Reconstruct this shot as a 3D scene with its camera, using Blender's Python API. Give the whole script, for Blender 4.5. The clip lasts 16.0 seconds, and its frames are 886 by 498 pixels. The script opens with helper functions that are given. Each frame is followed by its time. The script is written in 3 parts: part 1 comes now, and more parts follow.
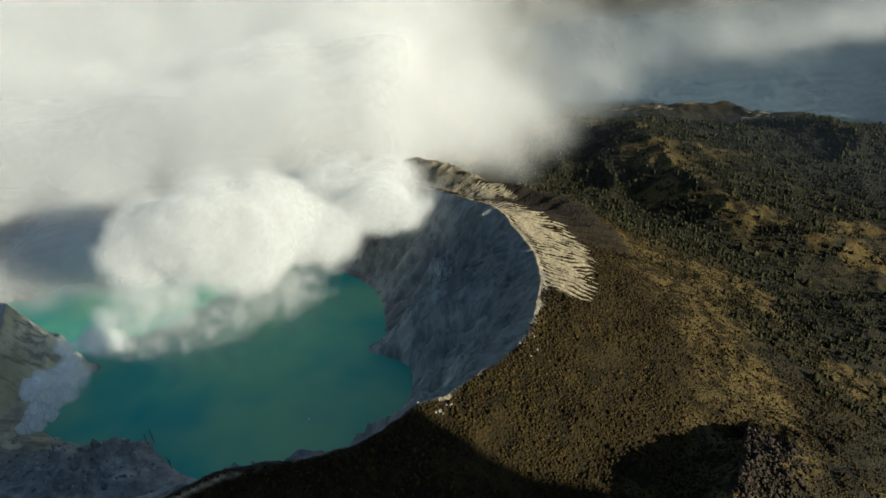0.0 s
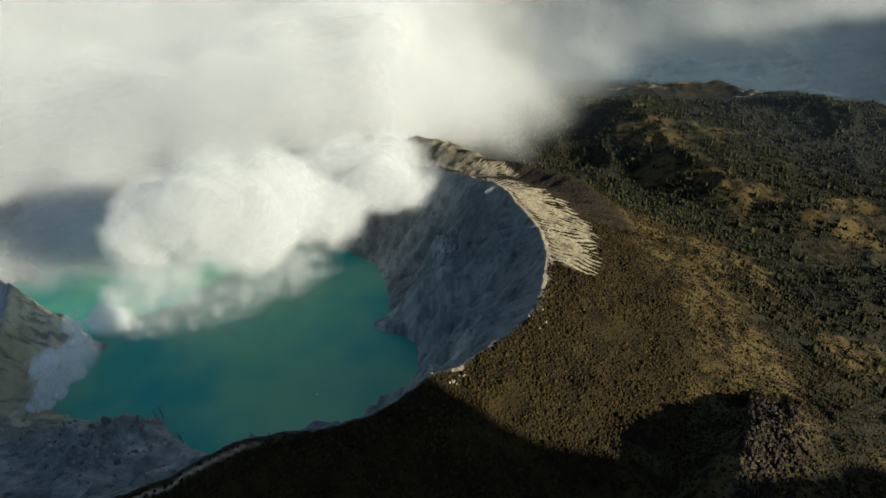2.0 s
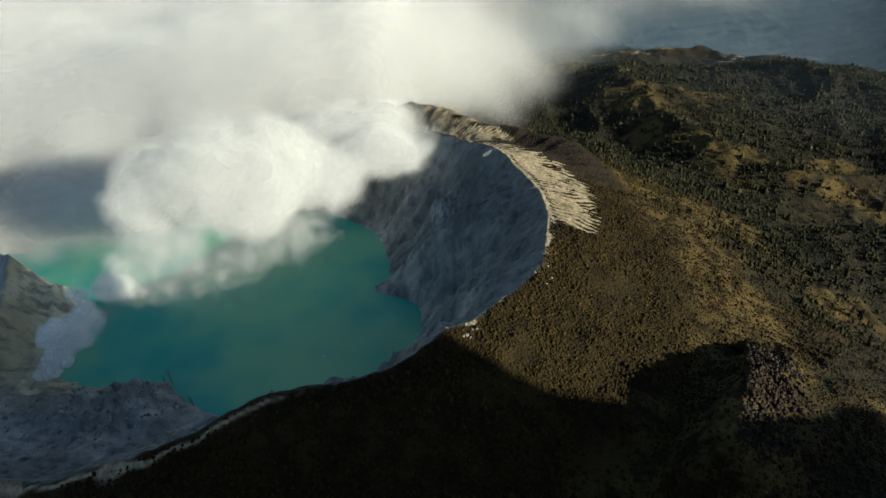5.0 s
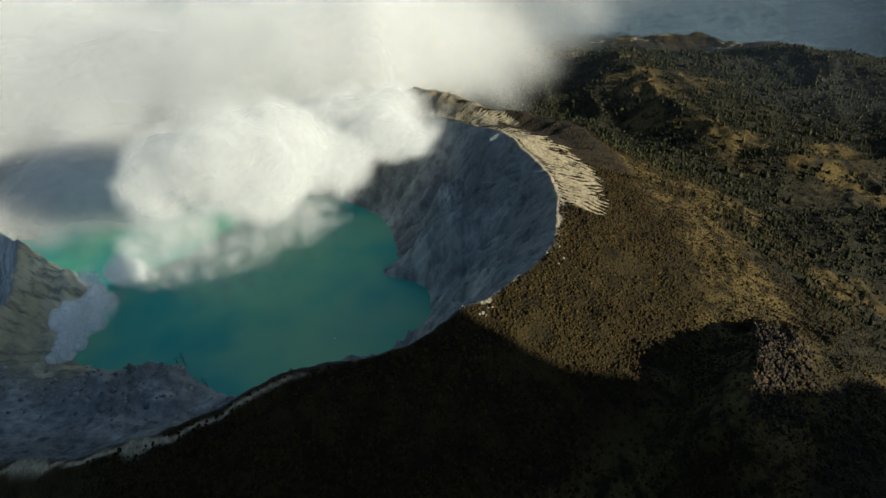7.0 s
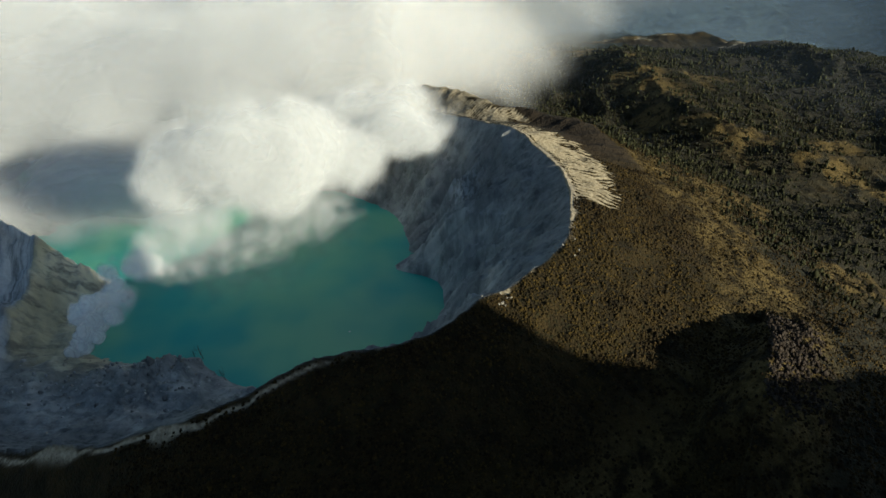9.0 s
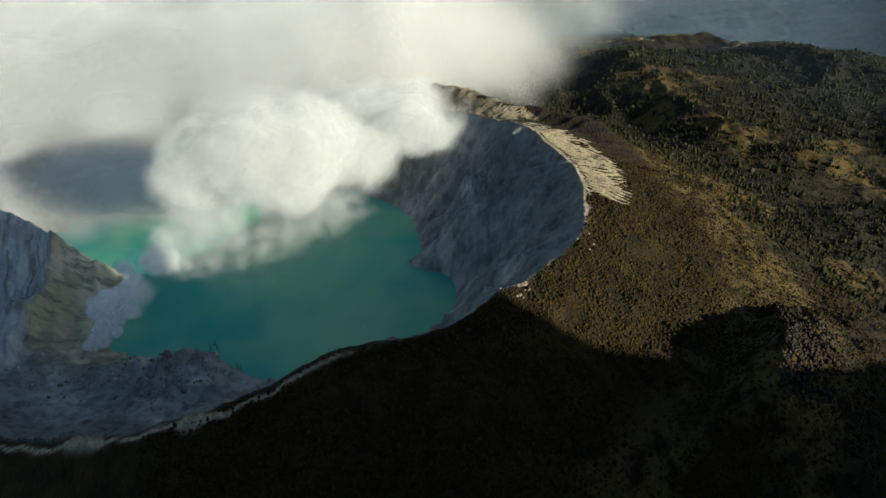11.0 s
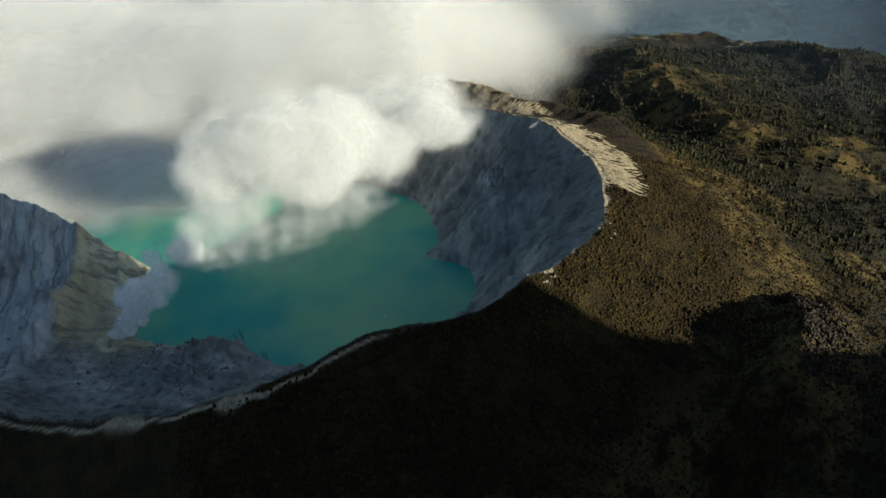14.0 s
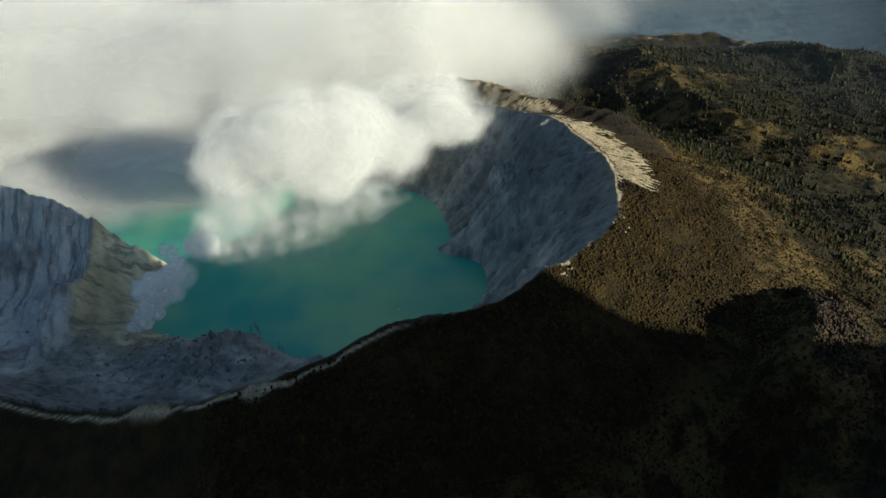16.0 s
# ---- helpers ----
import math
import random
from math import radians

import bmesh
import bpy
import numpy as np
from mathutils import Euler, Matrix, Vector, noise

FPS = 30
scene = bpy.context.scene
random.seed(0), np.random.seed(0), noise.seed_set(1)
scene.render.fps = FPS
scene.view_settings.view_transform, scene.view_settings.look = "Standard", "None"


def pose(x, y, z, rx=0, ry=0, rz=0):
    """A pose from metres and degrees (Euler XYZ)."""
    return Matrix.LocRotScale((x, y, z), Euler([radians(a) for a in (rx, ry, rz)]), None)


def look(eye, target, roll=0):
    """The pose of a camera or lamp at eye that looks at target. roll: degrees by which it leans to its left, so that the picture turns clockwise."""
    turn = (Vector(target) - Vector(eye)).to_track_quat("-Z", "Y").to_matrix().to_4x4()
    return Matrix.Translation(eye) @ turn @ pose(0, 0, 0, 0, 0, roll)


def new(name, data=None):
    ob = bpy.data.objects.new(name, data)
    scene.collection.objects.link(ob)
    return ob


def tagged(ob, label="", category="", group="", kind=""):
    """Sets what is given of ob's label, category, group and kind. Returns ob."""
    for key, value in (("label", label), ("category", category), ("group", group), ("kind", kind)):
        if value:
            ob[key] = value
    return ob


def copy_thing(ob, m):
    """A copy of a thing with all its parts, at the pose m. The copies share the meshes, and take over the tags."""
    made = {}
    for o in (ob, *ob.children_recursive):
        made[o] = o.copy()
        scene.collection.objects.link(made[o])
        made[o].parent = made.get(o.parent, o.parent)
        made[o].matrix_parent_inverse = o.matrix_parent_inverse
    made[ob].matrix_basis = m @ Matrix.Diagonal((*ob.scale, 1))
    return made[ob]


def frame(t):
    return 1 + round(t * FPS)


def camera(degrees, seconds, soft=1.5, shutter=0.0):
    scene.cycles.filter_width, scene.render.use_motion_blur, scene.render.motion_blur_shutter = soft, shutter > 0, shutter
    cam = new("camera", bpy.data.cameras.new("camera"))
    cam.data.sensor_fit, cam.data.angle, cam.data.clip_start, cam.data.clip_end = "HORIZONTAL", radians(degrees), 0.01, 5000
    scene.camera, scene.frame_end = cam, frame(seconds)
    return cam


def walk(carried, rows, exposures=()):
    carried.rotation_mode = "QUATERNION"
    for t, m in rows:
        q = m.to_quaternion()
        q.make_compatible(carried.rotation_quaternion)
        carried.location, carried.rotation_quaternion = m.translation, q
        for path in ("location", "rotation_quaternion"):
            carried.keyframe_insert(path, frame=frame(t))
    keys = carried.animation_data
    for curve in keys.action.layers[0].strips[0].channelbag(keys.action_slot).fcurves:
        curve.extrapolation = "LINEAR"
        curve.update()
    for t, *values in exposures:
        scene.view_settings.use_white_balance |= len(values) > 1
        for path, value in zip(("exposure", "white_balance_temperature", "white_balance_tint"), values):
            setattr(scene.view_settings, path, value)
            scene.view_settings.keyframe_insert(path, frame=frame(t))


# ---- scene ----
cam = camera(68.0, 16.0)
PATH = [
    (0, (0.11, -1.44, 696.00), (-7.39, 83.31, 643.45), -5.7),
    (0.5, (-5.22, -4.53, 695.89), (-12.22, 79.88, 642.73), -5.7),
    (1, (-10.79, -7.67, 695.76), (-17.34, 76.36, 641.94), -5.7),
    (1.5, (-16.48, -11.07, 695.65), (-22.78, 72.61, 641.26), -5.6),
    (2, (-21.97, -14.84, 695.60), (-28.12, 68.51, 640.7), -5.6),
    (2.5, (-27.49, -18.69, 695.59), (-33.18, 64.34, 640.15), -5.6),
    (3, (-33.02, -22.56, 695.60), (-38.27, 60.09, 639.55), -5.6),
    (3.5, (-38.46, -26.20, 695.45), (-43.16, 56.07, 638.79), -5.6),
    (4, (-43.94, -29.92, 695.34), (-48.09, 51.97, 638.1), -5.6),
    (6.5, (-72.83, -48.79, 695.47), (-75.48, 31.25, 635.58), -5.5),
    (7, (-78.53, -52.57, 695.54), (-81.09, 27.46, 635.62), -5.5),
    (7.5, (-84.37, -56.52, 695.66), (-86.92, 23.54, 635.8), -5.5),
    (8, (-90.14, -60.29, 695.82), (-92.58, 19.79, 635.99), -5.5),
    (8.5, (-95.79, -64.01, 696.05), (-98.24, 16.1, 636.25), -5.5),
    (9, (-101.34, -68.01, 696.39), (-103.74, 12.09, 636.58), -5.5),
    (11.5, (-129.97, -87.78, 700.20), (-132.07, -7.58, 640.51), -5.3),
    (12, (-135.94, -92.04, 700.71), (-137.99, -11.84, 641.01), -5.2),
    (12.5, (-141.98, -96.35, 701.36), (-143.98, -16.13, 641.7), -5.2),
    (13, (-147.84, -100.48, 702.12), (-149.74, -20.26, 642.44), -5.2),
    (13.5, (-153.79, -104.48, 702.82), (-155.64, -24.28, 643.12), -5.1),
    (14, (-159.50, -108.65, 703.50), (-161.35, -28.45, 643.8), -5.1),
    (14.5, (-165.07, -112.63, 704.14), (-166.87, -32.45, 644.41), -5.1),
    (15, (-170.85, -116.56, 704.76), (-172.6, -36.34, 645.08), -5.0),
    (15.5, (-176.92, -120.66, 705.37), (-178.62, -40.41, 645.72), -5.0),
    (16, (-183.25, -124.79, 705.78), (-184.9, -44.52, 646.16), -4.9),
]
walk(cam, [(t, look(eye, target, roll)) for t, eye, target, roll in PATH],
     exposures=[(0.0, 0.0, 6500, 1), (16.0, 0.0, 6500, 1)])

# ---- light: low morning sun from the side and a little behind, blue sky ----
SUN_AZ, SUN_EL = 30.0, 17.0        # degrees: from +x towards -y, and above the horizon
sx = math.cos(radians(SUN_EL)) * math.cos(radians(SUN_AZ))
sy = -math.cos(radians(SUN_EL)) * math.sin(radians(SUN_AZ))
sz = math.sin(radians(SUN_EL))
world = bpy.data.worlds.new("world")
scene.world = world
scene.cycles.transparent_max_bounces = 96
world.use_nodes = True
wn = world.node_tree.nodes
sky = wn.new("ShaderNodeTexSky")
sky.sky_type, sky.sun_disc = "NISHITA", False
sky.air_density, sky.dust_density, sky.ozone_density = 1.0, 0.5, 1.6
sky.sun_elevation, sky.sun_rotation = radians(SUN_EL), radians(90 + SUN_AZ)
world.node_tree.links.new(sky.outputs[0], wn["Background"].inputs[0])
wn["Background"].inputs[1].default_value = 0.095
sun = new("sun", bpy.data.lights.new("sun", "SUN"))
sun.data.energy, sun.data.angle, sun.data.color = 6.3, radians(0.6), (1.0, 0.93, 0.79)
sun.matrix_world = look((sx * 100, sy * 100, sz * 100), (0, 0, 0))


# ---- helpers for nodes, noise and meshes ----
class Nodes:
    """A small writer of node materials."""

    def __init__(self, name):
        self.mat = bpy.data.materials.new(name)
        self.mat.use_nodes = True
        self.tree = self.mat.node_tree
        self.tree.nodes.clear()
        self.out = self.add("ShaderNodeOutputMaterial")

    def add(self, kind, ins=(), **props):
        n = self.tree.nodes.new(kind)
        for k, v in props.items():
            setattr(n, k, v)
        for k, v in dict(ins).items():
            if isinstance(v, bpy.types.NodeSocket):
                self.tree.links.new(v, n.inputs[k])
            else:
                n.inputs[k].default_value = v
        return n

    def noise(self, scale, detail=4.0, rough=0.55, vec=None, lac=2.0):
        vec = vec or self.pos()
        return self.add("ShaderNodeTexNoise", {"Vector": vec, "Scale": scale, "Detail": detail, "Roughness": rough, "Lacunarity": lac}).outputs[0]

    def pos(self):
        return self.add("ShaderNodeNewGeometry").outputs["Position"]

    def scaled(self, x, y, z, vec=None):
        return self.add("ShaderNodeVectorMath", {0: vec or self.pos(), 1: (x, y, z)}, operation="MULTIPLY").outputs[0]

    def attr(self, name):
        return self.add("ShaderNodeAttribute", attribute_name=name).outputs["Fac"]

    def math(self, op, a, b=0.0, clamp=False):
        return self.add("ShaderNodeMath", {0: a, 1: b}, operation=op, use_clamp=clamp).outputs[0]

    def ramp(self, v, lo, hi, a=0.0, b=1.0, smooth=True):
        return self.add("ShaderNodeMapRange", {"Value": v, "From Min": lo, "From Max": hi, "To Min": a, "To Max": b},
                        interpolation_type="SMOOTHSTEP" if smooth else "LINEAR").outputs[0]

    def mix(self, f, a, b):
        n = self.add("ShaderNodeMix", data_type="RGBA")
        for k, v in ((0, f), (6, a), (7, b)):
            if isinstance(v, bpy.types.NodeSocket):
                self.tree.links.new(v, n.inputs[k])
            else:
                n.inputs[k].default_value = (*v, 1) if k else v
        return n.outputs[2]

    def finish(self, shader):
        self.tree.links.new(shader, self.out.inputs[0])
        return self.mat

    def surface(self, color, rough=0.9, height=None, dist=1.0, strength=1.0, spec=0.2, **more):
        ins = {"Base Color": color if isinstance(color, bpy.types.NodeSocket) else (*color, 1), "Roughness": rough, "Specular IOR Level": spec}
        ins.update(more)
        if height is not None:
            ins["Normal"] = self.add("ShaderNodeBump", {"Height": height, "Distance": dist, "Strength": strength}).outputs[0]
        return self.finish(self.add("ShaderNodeBsdfPrincipled", ins).outputs[0])


RNG = np.random.RandomState(7)
LATTICE = RNG.rand(256, 256)


def value_noise(x, y):
    """Smooth noise from 0 to 1 on a wrapped lattice."""
    xi, yi = np.floor(x).astype(int), np.floor(y).astype(int)
    fx, fy = x - xi, y - yi
    fx, fy = fx * fx * fx * (fx * (6 * fx - 15) + 10), fy * fy * fy * (fy * (6 * fy - 15) + 10)
    a, b = LATTICE[xi % 256, yi % 256], LATTICE[(xi + 1) % 256, yi % 256]
    c, d = LATTICE[xi % 256, (yi + 1) % 256], LATTICE[(xi + 1) % 256, (yi + 1) % 256]
    return (a * (1 - fx) + b * fx) * (1 - fy) + (c * (1 - fx) + d * fx) * fy


def fbm(x, y, size, octaves=5, gain=0.5):
    """Layered noise, about -1 to 1, whose largest lumps are size metres wide."""
    total, amp, norm = 0.0, 1.0, 0.0
    for k in range(octaves):
        s = 2.03 ** k / size
        total = total + amp * (2 * value_noise(x * s + 17.3 * k, y * s + 9.1 * k) - 1)
        norm += amp
        amp *= gain
    return total / norm


def ridged(x, y, size, octaves=4, gain=0.5):
    """Sharp-crested noise from 0 to 1."""
    total, amp, norm = 0.0, 1.0, 0.0
    for k in range(octaves):
        s = 2.07 ** k / size
        total = total + amp * (1 - np.abs(2 * value_noise(x * s + 31.7 * k, y * s + 5.3 * k) - 1)) ** 2
        norm += amp
        amp *= gain
    return total / norm


def smooth(v, lo, hi):
    t = np.clip((v - lo) / (hi - lo), 0, 1)
    return t * t * (3 - 2 * t)


def bump(x, y, cx, cy, rx, ry, turn=0.0):
    """A round hill of height 1 with radii rx, ry, turned by degrees."""
    c, s = math.cos(radians(turn)), math.sin(radians(turn))
    u, v = ((x - cx) * c + (y - cy) * s) / rx, (-(x - cx) * s + (y - cy) * c) / ry
    return np.exp(-(u * u + v * v))


def table(rows, k, theta):
    """Column k of rows (degrees, ...), smoothly periodic in theta."""
    th, v = [r[0] for r in rows], [r[k] for r in rows]
    return sum(np.interp(theta + o, th, v, period=360) for o in (-3, -1, 1, 3)) / 4


# ---- the land ----
CX, CY = -420.0, 820.0             # the middle of the crater
RIM = [(-180, 640, 110), (-150, 580, 140), (-117, 482, 127), (-100, 470, 165), (-88, 474, 199), (-70, 463, 234), (-62, 478, 237),
       (-55, 494, 231), (-46, 494, 233), (-40, 504, 227), (-29, 511, 211), (-15.5, 494, 202), (0, 470, 192), (18.6, 439, 185),
       (34.5, 409, 163), (55, 400, 150), (90, 400, 120), (125, 540, 60), (150, 640, 45), (165, 660, 60)]
SHORE = [(-180, 380), (-170, 320), (-160, 300), (-150, 308), (-140, 270), (-116, 193), (-98, 230), (-80, 270), (-60, 300), (-40, 315), (-20, 304),
         (-10, 290), (-4, 240), (0, 190), (6, 225), (12, 240), (24, 246), (40, 260), (60, 270), (90, 290), (125, 430), (150, 520), (165, 520), (173, 450)]
RIB = [(-800, 840, 116), (-806, 745, 72), (-800, 650, 24)]
SPUR = [(-705, 768, -6), (-745, 800, 62), (-800, 846, 118), (-868, 866, 150), (-1010, 905, 172)]


HILL_A = [(400, 2150, -150), (454, 2000, -106), (460, 1850, -74), (470, 1650, -58), (510, 1480, -58), (590, 1340, -66), (700, 1240, -92), (850, 1160, -150)]
HILL_B = [(540, 2230, -240), (664, 2150, -205), (800, 2100, -188), (915, 2020, -159), (1005, 1950, -128), (1093, 1850, -117), (1191, 1750, -134), (1550, 1640, -240), (2100, 1560, -400)]

KNOB = [(272, 524, 98), (254, 484, 142), (226, 424, 180), (206, 388, 192), (186, 352, 188), (160, 300, 120)]


def ridge_line(x, y, pts, right, left):
    """Height of a ridge whose crest runs through pts and falls away to the right and left of that line."""
    best = np.full(x.shape, -2000.0)
    for (ax, ay, az), (bx, by, bz) in zip(pts, pts[1:]):
        ux, uy = bx - ax, by - ay
        t = np.clip(((x - ax) * ux + (y - ay) * uy) / (ux * ux + uy * uy), 0, 1)
        ex, ey = x - ax - t * ux, y - ay - t * uy
        dist, side = np.hypot(ex, ey), ux * ey - uy * ex
        best = np.maximum(best, az + t * (bz - az) - np.where(side < 0, right, left) * dist)
    return best


def spur(x, y):
    """The spur beside the vent: a crest line that falls to the lake, with a gullied face on each side."""
    best = np.maximum(ridge_line(x, y, SPUR, 2.4, 0.82), ridge_line(x, y, RIB, 0.24, 0.72) - 2.0 * np.maximum(y - 832 + 0.85 * np.maximum(x + 800, 0), 0))
    gul = ridged(x * 0.9 + y * 0.25 + fbm(x, y, 60, 3) * 10, y * 0.12, 24, 4)
    return best - 20 * (1 - gul) * smooth(best, -5, 40) + fbm(x, y, 70, 5) * 16 + 14 * (ridged(x - y, y + x, 44, 4) - 0.5) - 18 * smooth(x, -806, -790) * smooth(best, 0, 25) * (1 - ridged(y + 0.3 * x + 14 * fbm(x, y, 40, 3), x * 0.2, 26, 4))


def smooth_max(a, b, k):
    h = np.clip(0.5 + 0.5 * (a - b) / k, 0, 1)
    return b * (1 - h) + a * h + k * h * (1 - h) * 0.5


def land(x, y):
    """Height of the ground above the lake, and the masks for rock, ash and shade-free grass."""
    dx, dy = x - CX, y - CY
    r, th = np.hypot(dx, dy), np.degrees(np.arctan2(dy, dx))
    jag = fbm(x, y, 60, 4) * 8
    R = table(RIM, 1, th) + jag * 0.7
    Z = table(RIM, 2, th) + fbm(x, y, 45, 4) * 6
    S = table(SHORE, 1, th) + fbm(x, y, 50, 4) * 9
    # inner wall and crater floor
    u = np.clip((r - S) / np.maximum(R - S, 30), -1, 1)
    shelf = np.where((th < -88), smooth(-th, 88, 108), 0) * np.where(th > -180, 1, 0)
    p = 1.05 + 2.2 * shelf
    up = np.clip(u, 0, 1)
    wall = Z * up ** p
    flow = th * 7.0 + fbm(x, y, 110, 3) * 12
    gul = ridged(flow, r * 0.18, 30, 4, 0.5)
    fine = ridged(flow, r * 0.25, 9, 3, 0.5)
    mid = np.sin(np.pi * up) ** 0.7
    wall = wall + mid * (1 - 0.75 * shelf) * ((gul - 0.45) * (40 + 26 * smooth(-up, -0.75, -0.35)) + (fine - 0.5) * 10 + fbm(x, y, 150, 5) * 40)
    # spur beside the vent, and the lumpy dome
    lumps = bump(x, y, -560, 615, 130, 70, 8)
    wall = wall + shelf * smooth(up, 0.0, 0.12) * (2 + (10 + 34 * lumps) * ridged(x + 10 * fbm(x, y, 30, 3), y, 58, 5, 0.55) + 8 * (ridged(x + 50, y, 17, 3) - 0.4))
    inside = np.maximum(np.where(u < 0, 60 * u, wall), spur(x, y))
    # outer flank
    d = np.maximum(r - R, 0)
    fl = 0.36 * np.minimum(d, 150) + 0.5 * np.clip(d - 150, 0, 110) + 0.56 * np.maximum(d - 260, 0)
    near = smooth(-th, 34, 52) * smooth(-th, 160, 130)
    fl = fl + near * 0.22 * d
    base = -115 - 0.10 * np.maximum(x - 700, 0) - 0.02 * np.maximum(y - 900, 0)
    base = base - 330 * smooth(y + 0.25 * x, 2180, 2700) - 160 * smooth(y + 0.25 * x, 3000, 3500)
    outer = Z - fl
    k = 40.0
    h = np.clip(0.5 + 0.5 * (outer - base) / (2 * k), 0, 1)
    outer = base * (1 - h) + outer * h + k * h * (1 - h) * 2
    warp = fbm(x, y, 240, 4) * 40
    outer = smooth_max(outer, ridge_line(x + warp, y - warp, HILL_A, 0.42, 0.30), 30)
    outer = smooth_max(outer, ridge_line(x + warp, y + warp, HILL_B, 0.55, 0.34), 30)
    e = np.hypot(((x - 830) * 0.966 - (y - 2490) * 0.259) / 360, ((x - 830) * 0.259 + (y - 2490) * 0.966) / 190)
    outer = smooth_max(outer, -306 + 20 * (ridged(x, y, 170, 3) - 0.5) - 240 * smooth(e, 0.85, 2.0), 30)
    rough = smooth(d, 240, 620)
    outer = outer + rough * (ridged(x, y, 230, 5) - 0.5) * 40 + fbm(x, y, 26, 3) * (1.5 + 1.5 * rough)
    outer = outer - smooth(d, 30, 130) * (1 - rough) * (1 - ridged(th * 6 + fbm(x, y, 90, 3) * 3, r * 0.06, 30, 4)) * 18 - 10 * bump(x, y, 203, 650, 17, 5, -12)
    # second crest beyond the far rim, with a hollow before it
    far = smooth(th, 6, 24) * smooth(-th, -110, -80)
    cd = np.interp(th, [10, 20, 28, 34, 48], [200, 188, 155, 115, 100])
    outer = outer + far * np.interp(th, [8, 20, 28, 47], [12, 28, 30, 42]) * np.exp(-((d - cd) / np.where(d < cd, 42, 30)) ** 2)
    outer = outer - far * 10 * np.exp(-((d - 30) / 22) ** 2)
    # spur with the knob
    outer = smooth_max(outer, ridge_line(x + 0.3 * warp, y, KNOB, 1.1, 0.6) + 12 * (ridged(x, y, 36, 4) - 0.5), 14)
    # mountain beside the crater, on the sun's side
    q, s = 0.5 * x + 0.866 * y, 0.866 * x - 0.5 * y
    top = np.interp(q, MOUNT_Q, MOUNT_Z) + 7 * fbm(q, q * 0.3, 80, 4)
    mount = top - 0.80 * np.abs(s - 900) + fbm(x, y, 300, 5) * 60 * smooth(np.abs(s - 900), 20, 300)
    outer = np.where(s > 320, np.maximum(outer, mount), outer)
    # gullies in the pale ash
    lobes = fbm(th * 9, r * 0.1, 9, 3) * 16
    reach = np.interp(th, [-15, -12, -5, 0, 8, 16, 24, 30], [40, 54, 78, 92, 106, 100, 62, 24])
    rill = np.abs(np.sin(np.pi * (th / 1.0 + 1.3 * fbm(x, y, 80, 3) + 0.35 * fbm(x, y, 22, 2))))
    field = smooth(th + lobes * 0.06, -15.5, -13.5) * smooth(-th, -31, -24) * (1 - smooth(d + lobes - 20 * (rill - 0.5), reach - 9, reach + 9))
    field2 = smooth(th, 24, 32) * smooth(-th, -80, -66) * smooth(d + lobes * 0.5, 28, 44) * (1 - smooth(d, 112, 122))
    ash = np.where(r > R - 2, np.maximum(field, field2), 0)
    rill = np.where(field2 > field, 0.66 + 0.34 * np.abs(np.sin(np.pi * (th / 0.62 + 1.3 * fbm(x, y, 60, 3)))), rill)
    outer = outer - ash * (1 - rill) * 6.0 * smooth(d, 3, 26)
    z = np.where(r < R, inside, outer)
    edge = np.exp(-(np.abs(r - R - 1.5) / (2.0 + 9.0 * smooth(fbm(x, y + 70, 34, 3), -0.1, 0.6))) ** 2) * smooth(fbm(x + 90, y, 60, 4), -0.15, 0.2) * np.where(r > R - 1.2, 1, 0)
    track = np.exp(-(np.abs(r - R - 6 + 5 * fbm(x, y, 40, 3)) / (1.8 + 4.5 * smooth(fbm(x + 40, y, 60, 3), 0.0, 0.5))) ** 2) * smooth(-th, 62, 74) * smooth(fbm(x, y + 300, 50, 4), -0.55, -0.25)
    rock = smooth(R - r, -1.5, 2.5)
    lip = np.exp(-((r - R - 3 + 3 * fbm(x, y, 30, 3)) / 4.5) ** 2) * smooth(th, -30, -14) * (1 - smooth(th, 26, 34)) * smooth(fbm(x + 20, y, 40, 3), -0.5, -0.1)
    path = np.maximum(track, lip) * (1 - rock)
    ash = np.maximum(np.maximum(ash, 0.9 * edge * smooth(th, -75, -55)), 0.9 * track)
    # grooves show less ash; their dark also stands in for low-sun shade
    ash = ash * np.where(d > 6, 0.12 + 0.88 * smooth(rill + 0.35 * fbm(x, y, 18, 2) - 0.25 * smooth(d, 30, 100), 0.34, 0.86), 1)
    # wooded hill B: ground darkened in colour to stand in for shade
    hill_shade = smooth(ridge_line(x, y, HILL_B, 0.5, 0.34), -330, -270) * smooth(d, 500, 560) * smooth(y + 0.42 * x, 1830, 1930)
    dark = smooth(th, 4, 14) * smooth(-th, -110, -80) * smooth(d, 8, 20) * (1 - smooth(d, cd - 2, cd + 12)) * (1 - field2) * (1 - field)
    dark = np.maximum(dark, hill_shade)
    # darker tone high in the wall, and on the slope below the near rim
    upper_wall = smooth(up + 0.22 * fbm(x, y, 90, 4), 0.42, 0.78) * smooth(-th, -40, 0) * smooth(th, -75, -55)
    near_slope = smooth(up + 0.15 * fbm(x, y, 50, 4), 0.50, 0.72) * smooth(-th, 62, 78) * smooth(th, -175, -150)
    # shade of the small pit on the flank, put into the colour
    dark = np.maximum(dark, bump(x, y, 203, 650, 17, 6, -12))
    dark = np.where(r < R, np.maximum(np.maximum(0.7 * upper_wall, 0.9 * near_slope), 0.5 * shelf * smooth(fbm(x, y, 70, 5), -0.45, 0.15)), dark)
    grass = smooth(fbm(x + 400, y, 160, 5), -0.05, 0.3) * smooth(d + 40 * fbm(x, y, 80, 3), 120, 260) * (1 - smooth(d, 300, 360))
